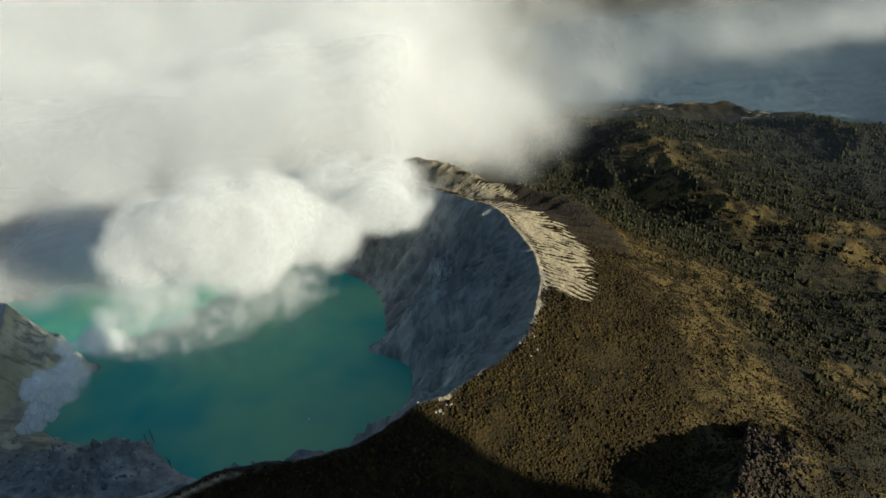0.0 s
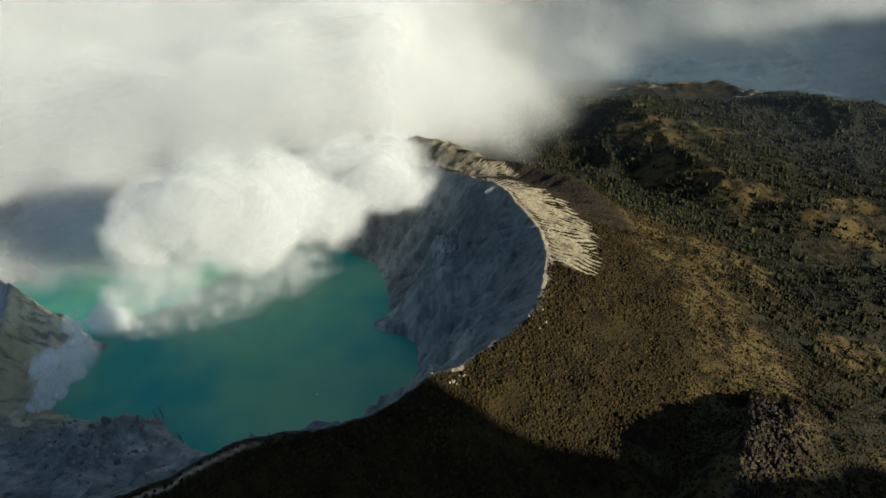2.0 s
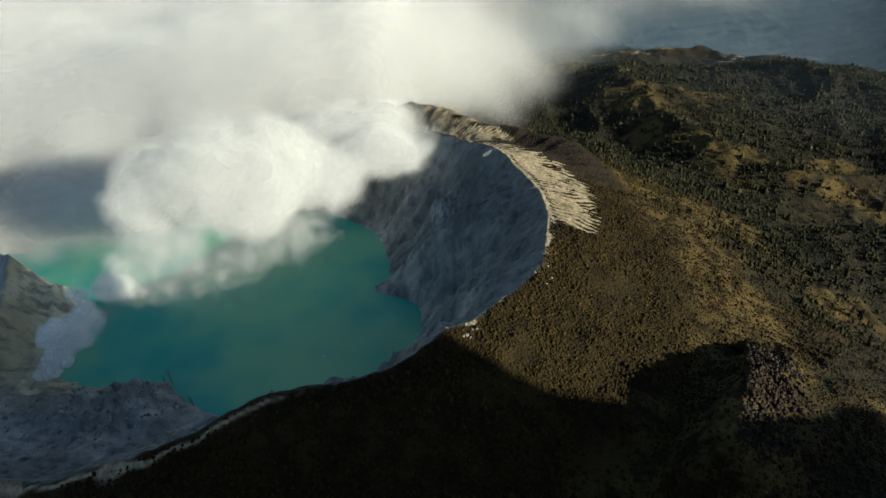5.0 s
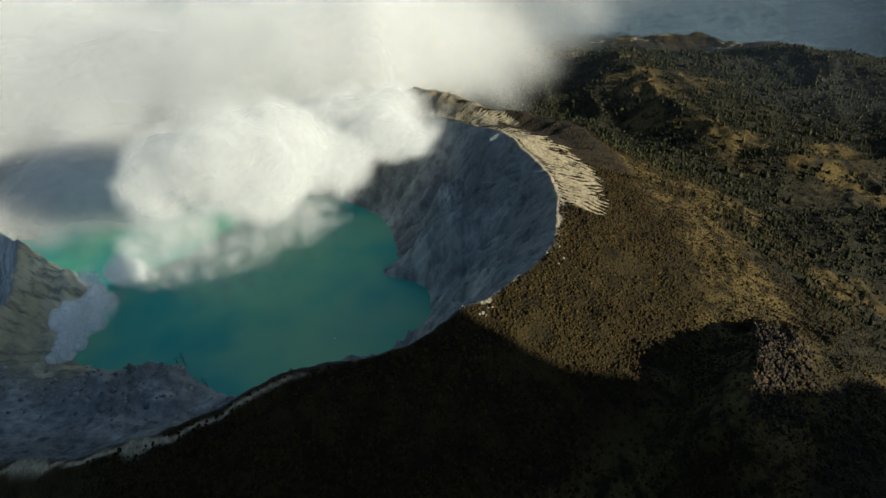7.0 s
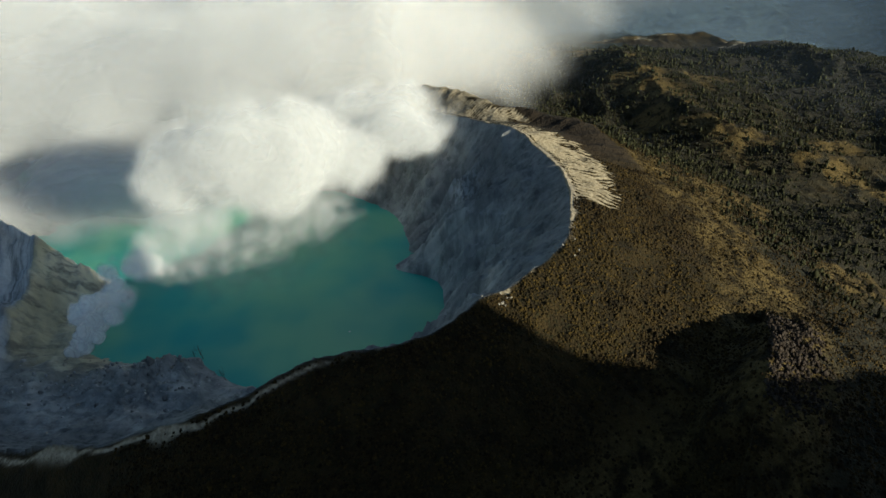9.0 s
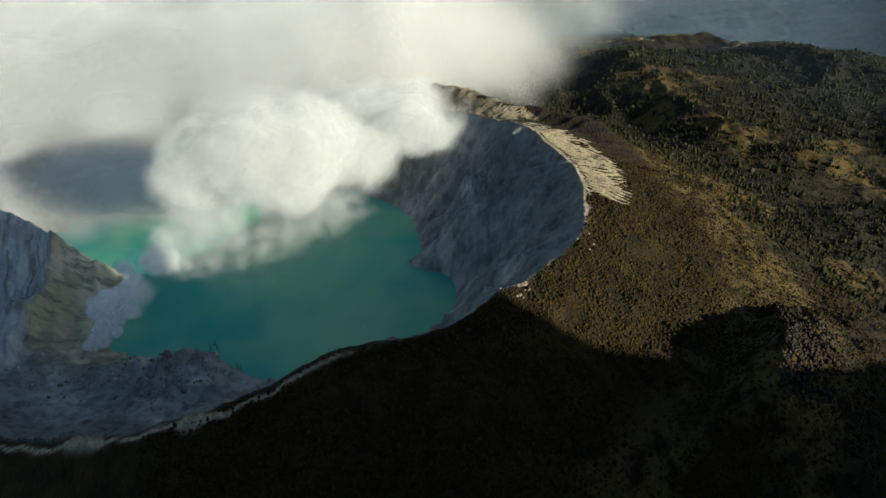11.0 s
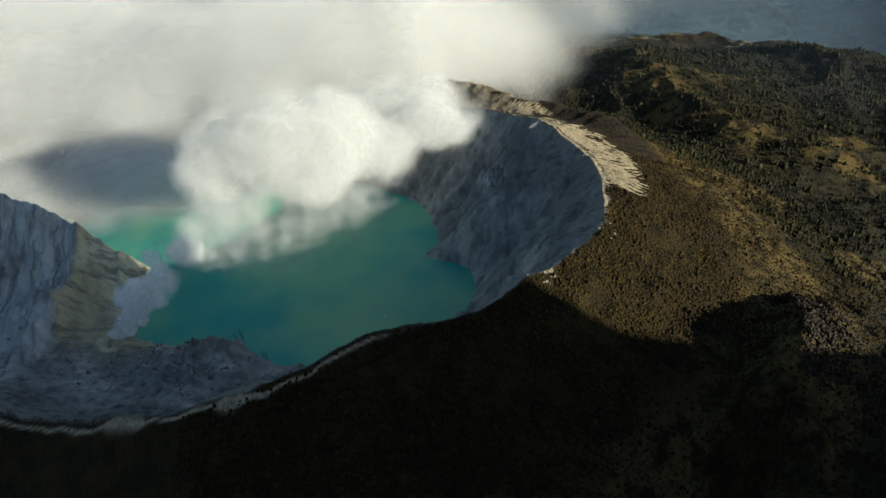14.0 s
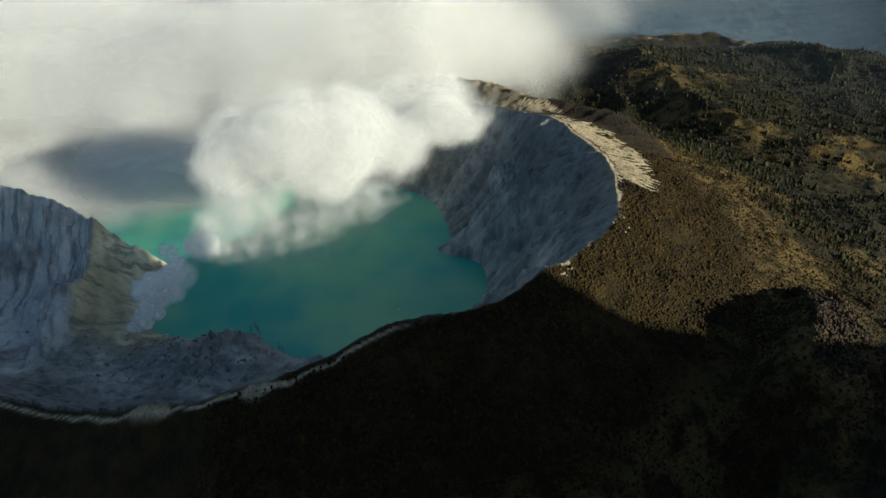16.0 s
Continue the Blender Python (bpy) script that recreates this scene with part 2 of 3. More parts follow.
    grass = np.maximum(grass, smooth(fbm(x + 300, y, 190, 4), 0.14, 0.34) * smooth(d, 260, 340) * (1 - smooth(y, 2300, 2500)) * (1 - 0.8 * smooth(x, 560, 640) * smooth(-y, -1330, -1250))) * (1 - dark)
    sulf = np.clip(1.2 * smooth(x + 8 * fbm(x, y, 30, 3), -814, -800) * smooth(-x, 660, 690) * smooth(y, 640, 680) * smooth(-y, -870, -840) + 1.0 * bump(x, y, -705, 655, 60, 40) + 0.35 * bump(x, y, -640, 640, 90, 40), 0, 1) * rock + path
    zone = 1 - smooth(e + 0.2 * fbm(x, y, 150, 4), 0.85, 1.2)
    meadow = zone * smooth(fbm(x, y * 1.3, 120, 4), -0.05, 0.08)
    grass = np.maximum(grass, meadow)
    strip = smooth(d + 26 * fbm(x, y, 90, 4), 172, 205) * (1 - smooth(d + 46 * fbm(x, y, 80, 4), 285, 335)) * smooth(-th, -24, -10) * smooth(th, -48, -34)
    grass = np.maximum(grass, strip * (0.45 + 0.4 * smooth(fbm(x, y, 45, 3), -0.35, 0.1)))
    ash = np.maximum(ash, 0.7 * meadow * smooth(fbm(x + 500, y * 1.8, 120, 4), 0.0, 0.25))
    crest = smooth(ridge_line(x + warp, y - warp, [(a, b, 0) for a, b, c in HILL_A], 0.8, 1.0), -120, -20) * smooth(fbm(x, y, 70, 4), -0.3, 0.15)
    grass = grass * (1 - rock) + rock * smooth(-x, 792, 815) * smooth(-y, -915, -885) * smooth(fbm(x, y, 60, 4), -0.5, 0.1)
    grass = np.maximum(grass, crest * smooth(d, 350, 450))
    # lowland forest in a haze-blue tone, faintly also the nearer forest floor
    hazy_forest = np.maximum(smooth(y + 0.25 * x, 2350, 2600) * (1 - zone), 0.25 * smooth(d + 50 * fbm(x, y, 90, 3), 260, 330) * (1 - smooth(grass, 0.2, 0.6)) * (1 - zone))
    return z, rock, ash, grass, sulf, dark, d, hazy_forest


MOUNT_Q = [-900, -300, 0, 150, 260, 300, 325, 336, 344, 352, 370, 414, 456, 500, 532, 560, 620, 800, 1000]
MOUNT_Z = [500, 760, 860, 850, 840, 832, 815, 790, 730, 590, 515, 468, 430, 388, 372, 345, 265, 80, -200]


def axis(spans):
    """Grid lines from spans (start, end, step)."""
    v = []
    for a, b, s in spans:
        v.append(np.linspace(a, b, max(2, int(round((b - a) / s))), endpoint=False))
    return np.concatenate(v + [[spans[-1][1]]])


def grid_mesh(name, X, Y, Zs, masks=(), keep=None, smooth_shade=True):
    """A sheet over a grid, with named masks on its vertices."""
    ny, nx = X.shape
    co = np.stack((X, Y, Zs), -1).reshape(-1, 3).astype(np.float32)
    idx = np.arange(nx * ny).reshape(ny, nx)
    quads = np.stack((idx[:-1, :-1], idx[:-1, 1:], idx[1:, 1:], idx[1:, :-1]), -1).reshape(-1, 4)
    if keep is not None:
        quads = quads[keep.reshape(-1)[quads].any(1)]
        used = np.zeros(nx * ny, bool)
        used[quads.reshape(-1)] = True
        remap = np.cumsum(used) - 1
        quads, co = remap[quads], co[used]
    me = bpy.data.meshes.new(name)
    me.vertices.add(len(co))
    me.vertices.foreach_set("co", co.reshape(-1))
    me.loops.add(len(quads) * 4)
    me.loops.foreach_set("vertex_index", quads.reshape(-1).astype(np.int32))
    me.polygons.add(len(quads))
    me.polygons.foreach_set("loop_start", np.arange(len(quads), dtype=np.int32) * 4)
    me.polygons.foreach_set("use_smooth", np.full(len(quads), smooth_shade))
    for key, val in masks:
        a = me.attributes.new(key, "FLOAT", "POINT")
        v = val.reshape(-1)
        a.data.foreach_set("value", (v[used] if keep is not None else v).astype(np.float32))
    me.update(calc_edges=True)
    return me


# ---- materials ----
def ground_material():
    n = Nodes("volcanic_ground")
    rock, ash, grass, shelf = (n.attr(k) for k in ("rock", "ash", "grass", "shelf"))
    fine, mid, big = n.noise(0.22, 6, 0.65), n.noise(0.035, 5, 0.6), n.noise(0.008, 4, 0.5)
    streak = n.noise(0.05, 6, 0.6, n.scaled(1, 1, 0.18))
    flute = n.noise(0.16, 6, 0.62, n.scaled(1, 1, 0.25))
    stone = n.mix(n.ramp(streak, 0.32, 0.68), (0.215, 0.228, 0.226), (0.48, 0.485, 0.47))
    stone = n.mix(n.ramp(flute, 0.52, 0.72, 0.0, 0.45), stone, (0.52, 0.52, 0.51))
    stone = n.mix(n.ramp(mid, 0.55, 0.72), stone, (0.48, 0.465, 0.44))
    spot = n.add("ShaderNodeVectorMath", {0: n.pos(), 1: (-80.0, 905.0, 112.0)}, operation="DISTANCE").outputs["Value"]
    stone = n.mix(n.math("MULTIPLY", n.ramp(spot, 15, 60, 0.9, 0.0), n.ramp(flute, 0.42, 0.58)), stone, (0.74, 0.76, 0.78))
    crack = n.noise(0.08, 7, 0.68, n.scaled(1, 1, 0.35))
    stone = n.mix(n.ramp(crack, 0.32, 0.44, 0.55, 0.0), stone, (0.08, 0.08, 0.082))
    stone = n.mix(n.ramp(big, 0.36, 0.56, 0.45, 0.0), stone, (0.10, 0.105, 0.11))
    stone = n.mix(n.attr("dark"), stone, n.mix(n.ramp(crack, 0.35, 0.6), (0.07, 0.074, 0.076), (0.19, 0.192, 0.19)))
    down = n.noise(0.10, 6, 0.6, n.scaled(1, 0.10, 0.10))
    ashen = n.mix(n.ramp(down, 0.36, 0.56), (0.17, 0.185, 0.19), (0.60, 0.625, 0.63))
    stone = n.mix(n.math("MULTIPLY", grass, 0.92), stone, n.mix(n.ramp(fine, 0.35, 0.65, 0.0, 0.35), ashen, (0.42, 0.43, 0.43)))
    sulphur = n.mix(n.ramp(big, 0.4, 0.6), (0.58, 0.50, 0.32), (0.84, 0.76, 0.54))
    across = n.noise(0.07, 6, 0.62, n.scaled(0.2, 1, 0.35))
    sulphur = n.mix(n.ramp(across, 0.36, 0.52, 0.75, 0.0), sulphur, (0.22, 0.19, 0.15))
    stone = n.mix(n.math("MULTIPLY", shelf, n.ramp(mid, 0.3, 0.5, 0.55, 0.95)), stone, sulphur)
    pale = n.mix(n.ramp(fine, 0.3, 0.7), (0.19, 0.154, 0.098), (0.36, 0.302, 0.208))
    scrub = n.mix(n.ramp(mid, 0.35, 0.65), (0.016, 0.0108, 0.0036), (0.040, 0.0255, 0.0070))
    scrub = n.mix(n.ramp(fine, 0.5, 0.65), scrub, (0.019, 0.0165, 0.0050))
    straw = n.mix(n.ramp(fine, 0.3, 0.7), (0.066, 0.046, 0.016), (0.146, 0.100, 0.034))
    veg = n.mix(n.math("MULTIPLY", grass, n.ramp(mid, 0.35, 0.55)), scrub, straw)
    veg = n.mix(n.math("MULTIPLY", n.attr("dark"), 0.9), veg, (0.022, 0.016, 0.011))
    # forest colour; its blue cast stands in for distance haze
    veg = n.mix(n.attr("hazy_forest"), veg, n.mix(n.ramp(mid, 0.35, 0.65), (0.010, 0.019, 0.022), (0.022, 0.036, 0.034)))
    col = n.mix(rock, veg, stone)
    col = n.mix(n.ramp(n.math("ADD", ash, n.math("MULTIPLY", n.math("SUBTRACT", fine, 0.5), 0.4)), 0.18, 0.75), col, pale)
    # pale lip and track; the track's tone also stands in for grazing sun
    col = n.mix(n.math("MULTIPLY", shelf, n.math("SUBTRACT", 1.0, rock), clamp=True), col, n.mix(n.ramp(fine, 0.3, 0.7), (0.26, 0.21, 0.15), (0.50, 0.42, 0.31)))
    cells = n.add("ShaderNodeTexVoronoi", {"Vector": n.pos(), "Scale": 0.34}).outputs[0]
    bush = n.math("MULTIPLY", n.math("SUBTRACT", 1.0, cells), n.math("MULTIPLY", n.math("SUBTRACT", 1.0, rock), n.ramp(ash, 0.2, 0.6, 2.6, 0.0)))
    h = n.math("ADD", n.math("MULTIPLY", fine, n.ramp(rock, 0.0, 1.0, 2.0, 1.0)), n.math("MULTIPLY", mid, 5.0))
    h = n.math("ADD", n.math("ADD", h, bush), n.math("MULTIPLY", n.math("MULTIPLY", flute, rock), 2.2))
    return n.surface(col, 0.92, h, 1.0, 0.9)


def lake_material():
    n = Nodes("acid_lake_water")
    big = n.noise(0.004, 3, 0.5)
    col = n.mix(n.ramp(big, 0.35, 0.65), (0.038, 0.35, 0.315), (0.21, 0.50, 0.31))
    return n.surface(col, 0.25, n.noise(0.25, 3, 0.5), 0.15, 0.3, 0.15)


def cloud_material(name, scale, seed, density, ragged=0.7, lo=0.12, hi=0.8, detail=5.0, glow=0.25, tint=(0.82, 0.818, 0.81, 1)):
    """White mist whose thickness follows a mask on its sheets, made ragged by soft noise in space."""
    n = Nodes(name)
    v = n.add("ShaderNodeVectorMath", {0: n.pos(), 1: (seed * 137.0, seed * 71.0, seed * 29.0)}, operation="ADD").outputs[0]
    f = n.math("MULTIPLY", n.math("SUBTRACT", n.noise(scale, detail, 0.55, v), 0.5), ragged)
    a = n.ramp(n.math("ADD", n.attr("mist"), f), lo, hi)
    a = n.math("MULTIPLY", n.math("MULTIPLY", a, n.ramp(n.attr("mist"), 0.0, 0.12)), density, clamp=True)
    dif = n.add("ShaderNodeBsdfDiffuse", {"Color": tint, "Roughness": 0.0}).outputs[0]
    tra = n.add("ShaderNodeBsdfTranslucent", {"Color": tint}).outputs[0]
    both = n.add("ShaderNodeMixShader", {0: glow, 1: dif, 2: tra}).outputs[0]
    clear = n.add("ShaderNodeBsdfTransparent").outputs[0]
    return n.finish(n.add("ShaderNodeMixShader", {0: a, 1: clear, 2: both}).outputs[0])


# ---- ground and lake ----
gx = axis([(-5200, -2400, 90), (-2400, -950, 22), (-950, -280, 4.0), (-280, -130, 2.5), (-130, 200, 1.6), (200, 330, 2.6), (330, 950, 5), (950, 2200, 12), (2200, 5600, 60)])
gy = axis([(-2600, -400, 60), (-400, 300, 12), (300, 640, 2.8), (640, 980, 1.6), (980, 1230, 2.4), (1230, 2100, 7), (2100, 3700, 13), (3700, 6200, 60)])
X, Y = np.meshgrid(gx, gy)
Zg, rock_m, ash_m, grass_m, shelf_m, dark_m, out_m, hazy_forest_m = land(X, Y)
ground = new("ground", grid_mesh("ground", X, Y, Zg, (("rock", rock_m), ("ash", ash_m), ("grass", grass_m), ("shelf", shelf_m), ("dark", dark_m), ("hazy_forest", hazy_forest_m))))
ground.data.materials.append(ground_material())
tagged(ground, "volcanic ground with grey crater walls, pale ash and dry scrub", "ground", kind="structure")

lx, ly = np.meshgrid(np.arange(-1100, 61, 20.0), np.arange(440, 1301, 20.0))
water = new("water", grid_mesh("water", lx, ly, np.zeros_like(lx)))
water.data.materials.append(lake_material())
tagged(water, "opaque turquoise-green acid crater lake, nearly still", "lake", kind="structure")


# ---- clouds ----
LATTICE3 = RNG.rand(32, 32, 32)


def value_noise3(x, y, z):
    """Smooth noise from 0 to 1 in space."""
    i, j, k = (np.floor(v).astype(int) for v in (x, y, z))
    fx, fy, fz = (v * v * (3 - 2 * v) for v in (x - i, y - j, z - k))
    total = 0.0
    for a, wa in ((0, 1 - fx), (1, fx)):
        for b, wb in ((0, 1 - fy), (1, fy)):
            for c, wc in ((0, 1 - fz), (1, fz)):
                total = total + wa * wb * wc * LATTICE3[(i + a) % 32, (j + b) % 32, (k + c) % 32]
    return total


def fbm3(x, y, z, size, octaves=4, gain=0.55):
    total, amp, norm = 0.0, 1.0, 0.0
    for k in range(octaves):
        s = 2.05 ** k / size
        total = total + amp * (2 * value_noise3(x * s + 5.3 * k, y * s + 9.1 * k, z * s + 2.7 * k) - 1)
        norm, amp = norm + amp, amp * gain
    return total / norm


def billow(x, y, size, octaves=4):
    """Rounded lumps with creases between them, 0 to 1."""
    total, amp, norm = 0.0, 1.0, 0.0
    for k in range(octaves):
        s = 2.1 ** k / size
        v = np.abs(2 * value_noise(x * s + 11.7 * k, y * s + 3.9 * k) - 1)
        total, norm, amp = total + amp * np.sqrt(v + 0.02), norm + amp, amp * 0.5
    return total / norm


def mist_body(name, label, category, xs, ys, zs, gap, step, density, mat, grow=0.0):
    """A body of mist: leaning sheets, gap metres apart, that carry its density in space. grow: how much wider apart per kilometre."""
    body = tagged(new(name), label, category, kind="stuff")
    lift = np.arange(zs[0], zs[1] + 1, 0.8 * step)
    y0, k = ys[0] - 0.75 * (zs[1] - zs[0]), 0
    while y0 < ys[1]:
        wide = 1 + grow * max(y0 - ys[0], 0) / 1000
        X, Z = np.meshgrid(np.arange(xs[0], xs[1] + 1, step * wide), lift)
        Y = y0 + 0.75 * (Z - zs[0]) + 0.35 * gap * wide * fbm(X + 91 * k, Z - 57 * k, 9 * step * wide, 2)
        m = density(X, Y, Z)
        if (m > 0.004).any():
            ob = new("layer", grid_mesh("layer", X, Y, Z, (("mist", m),), keep=m > 0.004))
            ob.data.materials.append(mat)
            ob.parent = body
        y0, k = y0 + gap * wide / 0.8, k + 1
    return body


def blob(x, y, z, c, r):
    """1 in the middle of an ellipsoid, 0 on its skin, less outside."""
    return 1 - np.sqrt(((x - c[0]) / r[0]) ** 2 + ((y - c[1]) / r[1]) ** 2 + ((z - c[2]) / r[2]) ** 2)


# the upper deck, from above the far rim to the distance
def deck_density(x, y, z):
    e = y + fbm(x, y, 500, 4) * 110 - np.interp(x, [-3000, -600, -150, 60, 220, 400, 700, 1000, 1800, 3000], [1080, 1080, 1060, 1230, 1500, 1900, 2500, 2900, 3050, 3100])
    edge = smooth(e, 0, 420) * np.interp(x, [-400, 0, 300, 800, 1400], [1.0, 0.6, 0.30, 0.30, 0.45])
    top = np.interp(x, [-3000, -350, 0, 200, 400, 700, 1100, 3000], [330, 330, 225, 90, 0, -130, -240, -240])
    top = top + 130 * fbm(x + 900, y, 900, 4) + 70 * (billow(x, y, 420, 3) - 0.5) + 110 * smooth(y, 1500, 3500) + 330 * smooth(y, 3600, 4600) * smooth(x, -600, 900)
    body = smooth(top - z, 0, 190) * smooth(z - top + 300, 0, 80)
    return np.clip(edge * body * (1 + 0.5 * fbm3(x, y, 1.5 * z, 420, 4)), 0, 1)


mist_body("cloud_deck", "broad deck of soft warm-white morning cloud beyond the crater", "cloud", (-4200, 3600), (1050, 4700), (-420, 760), 26, 40,
          deck_density, cloud_material("deck_mist", 0.004, 1, 0.27, 0.35, 0.05, 0.95), 0.75)


# the lower cloud beyond the lake
def sea_density(x, y, z):
    e = y + fbm(x + 70, y, 260, 4) * 80 - np.interp(x, [-3000, -1000, -700, -420, -200, -60], [1190, 1180, 1085, 1000, 1000, 1130])
    edge = smooth(e, 0, 220) * smooth(-y, -2300, -1700) * smooth(-x, 80, 260)
    top = 150 + 40 * smooth(x, -900, -600) + 110 * smooth(y, 1200, 1500) + 80 * (billow(x, y, 280, 4) - 0.3) + 25 * fbm(x, y, 500, 3)
    return np.clip(edge * smooth(top - z, 0, 110) * smooth(z, 50, 110) * (1 + 0.5 * fbm3(x, y, z, 180, 4)), 0, 1)


mist_body("low_cloud", "low white cloud lying over the far side of the crater", "cloud", (-3200, 30), (900, 2300), (40, 400), 20, 22,
          sea_density, cloud_material("low_mist", 0.008, 3, 0.32, 0.4, 0.05, 0.95), 0.6)

# the steam cloud over the lake
HEAD = [((-440, 850, 205), (135, 115, 125)), ((-520, 845, 195), (85, 90, 85)), ((-370, 870, 190), (120, 110, 110)), ((-300, 940, 165), (140, 105, 90)), ((-215, 990, 168), (135, 85, 66)), ((-340, 905, 205), (120, 110, 105)), ((-400, 860, 140), (130, 100, 80)), ((-250, 1060, 170), (170, 110, 80))]
VEIL = [((-532, 800, 125), (92, 95, 125)), ((-500, 780, 70), (90, 85, 90)), ((-425, 800, 60), (105, 90, 85)), ((-560, 765, 125), (60, 65, 85)), ((-475, 772, 50), (95, 70, 80)), ((-360, 850, 85), (110, 95, 75))]


def steam_density(x, y, z):
    lump = 0.58 * fbm3(x, y, z, 120, 6, 0.58)
    head = np.maximum.reduce([blob(x, y, z, c, r) for c, r in HEAD]) + lump
    veil = np.maximum.reduce([blob(x, y, z, c, r) for c, r in VEIL]) + 0.6 * fbm3(x + 300, y, 0.5 * z, 85, 6, 0.62)
    return np.clip(np.maximum(smooth(head, -0.02, 0.5) * (0.25 + 0.75 * smooth(z + 60 * fbm3(x, y, z, 90, 3), 70, 175)), 0.36 * smooth(veil + 0.2, 0.0, 0.8) * (0.42 + 0.58 * smooth(z, 45, 140))), 0, 1) * smooth(z, 5, 40)


mist_body("steam_cloud", "bright white steam cloud billowing over the lake, shaded below", "steam", (-760, 60), (620, 1160), (5, 350), 11, 8,
          steam_density, cloud_material("steam_mist", 0.04, 2, 0.36, 0.8, 0.02, 1.0, 6.0))


# thin blue-shaded mist over the far corner of the lake
def corner_density(x, y, z):
    e = y + 60 * fbm(x, y, 160, 4)
    edge = smooth(e, 800, 1060) * smooth(-e, -1480, -1300) * smooth(-x, 430, 600) * smooth(x, -1750, -1400) * (0.8 + 0.2 * smooth(x, -1050, -850))
    return np.clip(0.7 * edge * smooth(140 + 30 * fbm(x, y, 150, 3) - z, 0, 80) * (1 + 0.6 * fbm3(x, y, z, 140, 4)), 0, 1) * smooth(z, 2, 40)


mist_body("lake_mist", "grey shaded mist hanging over the far corner of the lake", "mist", (-1780, -420), (830, 1480), (5, 190), 22, 18,
          corner_density, cloud_material("lake_mist", 0.01, 4, 0.45, 0.3))


# thin morning haze over the woods and the lowland
def haze_density(x, y, z):
    top = np.interp(y + 0.3 * x, [2350, 2700], [60, -300]) + 20 * fbm(x, y, 400, 3)
    return np.maximum(smooth(y + 0.3 * x, 2300, 3100) * smooth(x, 150, 500), 0.12 * smooth(y + 0.3 * x, 1250, 1900)) * smooth(top - z, 0, 80)


mist_body("valley_haze", "thin bluish morning haze over the far woods", "haze", (150, 3600), (1300, 4600), (-500, 80), 60, 50,
          haze_density, cloud_material("valley_haze", 0.002, 6, 0.035, 0.2, 0.0, 1.0, tint=(0.52, 0.72, 0.97, 1)), 0.4)


# the plume that rises from the vent
def plume_lumps():
    rnd = random.Random(4)
    out = []
    path = [Vector(p) for p in ((-702, 662, 4), (-672, 676, 40), (-628, 702, 86), (-580, 738, 122))]
    for k in range(46):
        f = 2.999 * k / 45
        c = path[int(f)].lerp(path[int(f) + 1], f % 1)
        spread = 5 + 11 * f
        out.append(((c.x + rnd.uniform(-1, 1) * spread, c.y + rnd.uniform(-1, 1) * spread, c.z + rnd.uniform(-0.7, 0.9) * spread), (13 + 5.0 * f) * rnd.uniform(0.6, 1.3), float(np.interp(f, [0, 1.5, 2.3, 3], [1.0, 0.8, 0.4, 0.12]))))
    return out


LUMPS = plume_lumps()


def plume_density(x, y, z):
    best = np.zeros(x.shape)
    rag = 0.5 * fbm3(x, y, z, 24, 5, 0.65)
    for c, r, thick in LUMPS:
        best = np.maximum(best, thick * smooth(blob(x, y, z, c, (r, r, r)) + rag, -0.05, 0.6))
    return best * smooth(z, 0, 8)


mist_body("steam_plume", "bluish white sulphur steam plume rising from the vent", "steam", (-740, -520), (630, 800), (0, 170), 4, 3.0,
          plume_density, cloud_material("plume_mist", 0.09, 5, 0.5, 0.5, 0.05, 0.8, tint=(0.97, 0.97, 0.97, 1)))


# ---- plants ----
def plant_material(name, dark, light, scale, patch=None):
    n = Nodes(name)
    rnd = n.add("ShaderNodeNewGeometry").outputs["Random Per Island"]
    c = n.mix(rnd, dark, light)
    if patch:
        c = n.mix(n.ramp(n.noise(0.007, 5, 0.6), 0.42, 0.60), c, n.mix(rnd, *patch))
    c = n.mix(n.ramp(n.noise(scale, 3, 0.6), 0.4, 0.7), c, tuple(0.55 * v for v in dark))
    return n.surface(c, 0.85, None, spec=0.15)


def ground_at(px, py):
    return land(np.asarray(px, float), np.asarray(py, float))


def scatter_mesh(name, shape_v, shape_f, P, size, turn, tall, jitter, seed, mat):
    """One mesh of many copies of a small shape, each turned, scaled and bent a little."""
    rs = np.random.RandomState(seed)
    sv, sf = np.array(shape_v, float), np.array(shape_f)
    n, m = len(P), len(sv)
    c, s = np.cos(turn)[:, None], np.sin(turn)[:, None]
    v = sv[None] * (1 + jitter * (rs.rand(n, m, 3) - 0.5) * 2)
    vx = (v[..., 0] * c - v[..., 1] * s) * size[:, None] + P[:, 0:1]
    vy = (v[..., 0] * s + v[..., 1] * c) * size[:, None] + P[:, 1:2]
    vz = v[..., 2] * (size * tall)[:, None] + P[:, 2:3]
    co = np.stack((vx, vy, vz), -1).reshape(-1, 3)
    tri = (sf[None] + (np.arange(n) * m)[:, None, None]).reshape(-1, sf.shape[1])
    me = bpy.data.meshes.new(name)
    me.vertices.add(len(co))
    me.vertices.foreach_set("co", co.astype(np.float32).reshape(-1))
    me.loops.add(tri.size)
    me.loops.foreach_set("vertex_index", tri.reshape(-1).astype(np.int32))
    me.polygons.add(len(tri))
    me.polygons.foreach_set("loop_start", np.arange(len(tri), dtype=np.int32) * sf.shape[1])
    me.update(calc_edges=True)
    ob = new(name, me)
    me.materials.append(mat)
    return ob


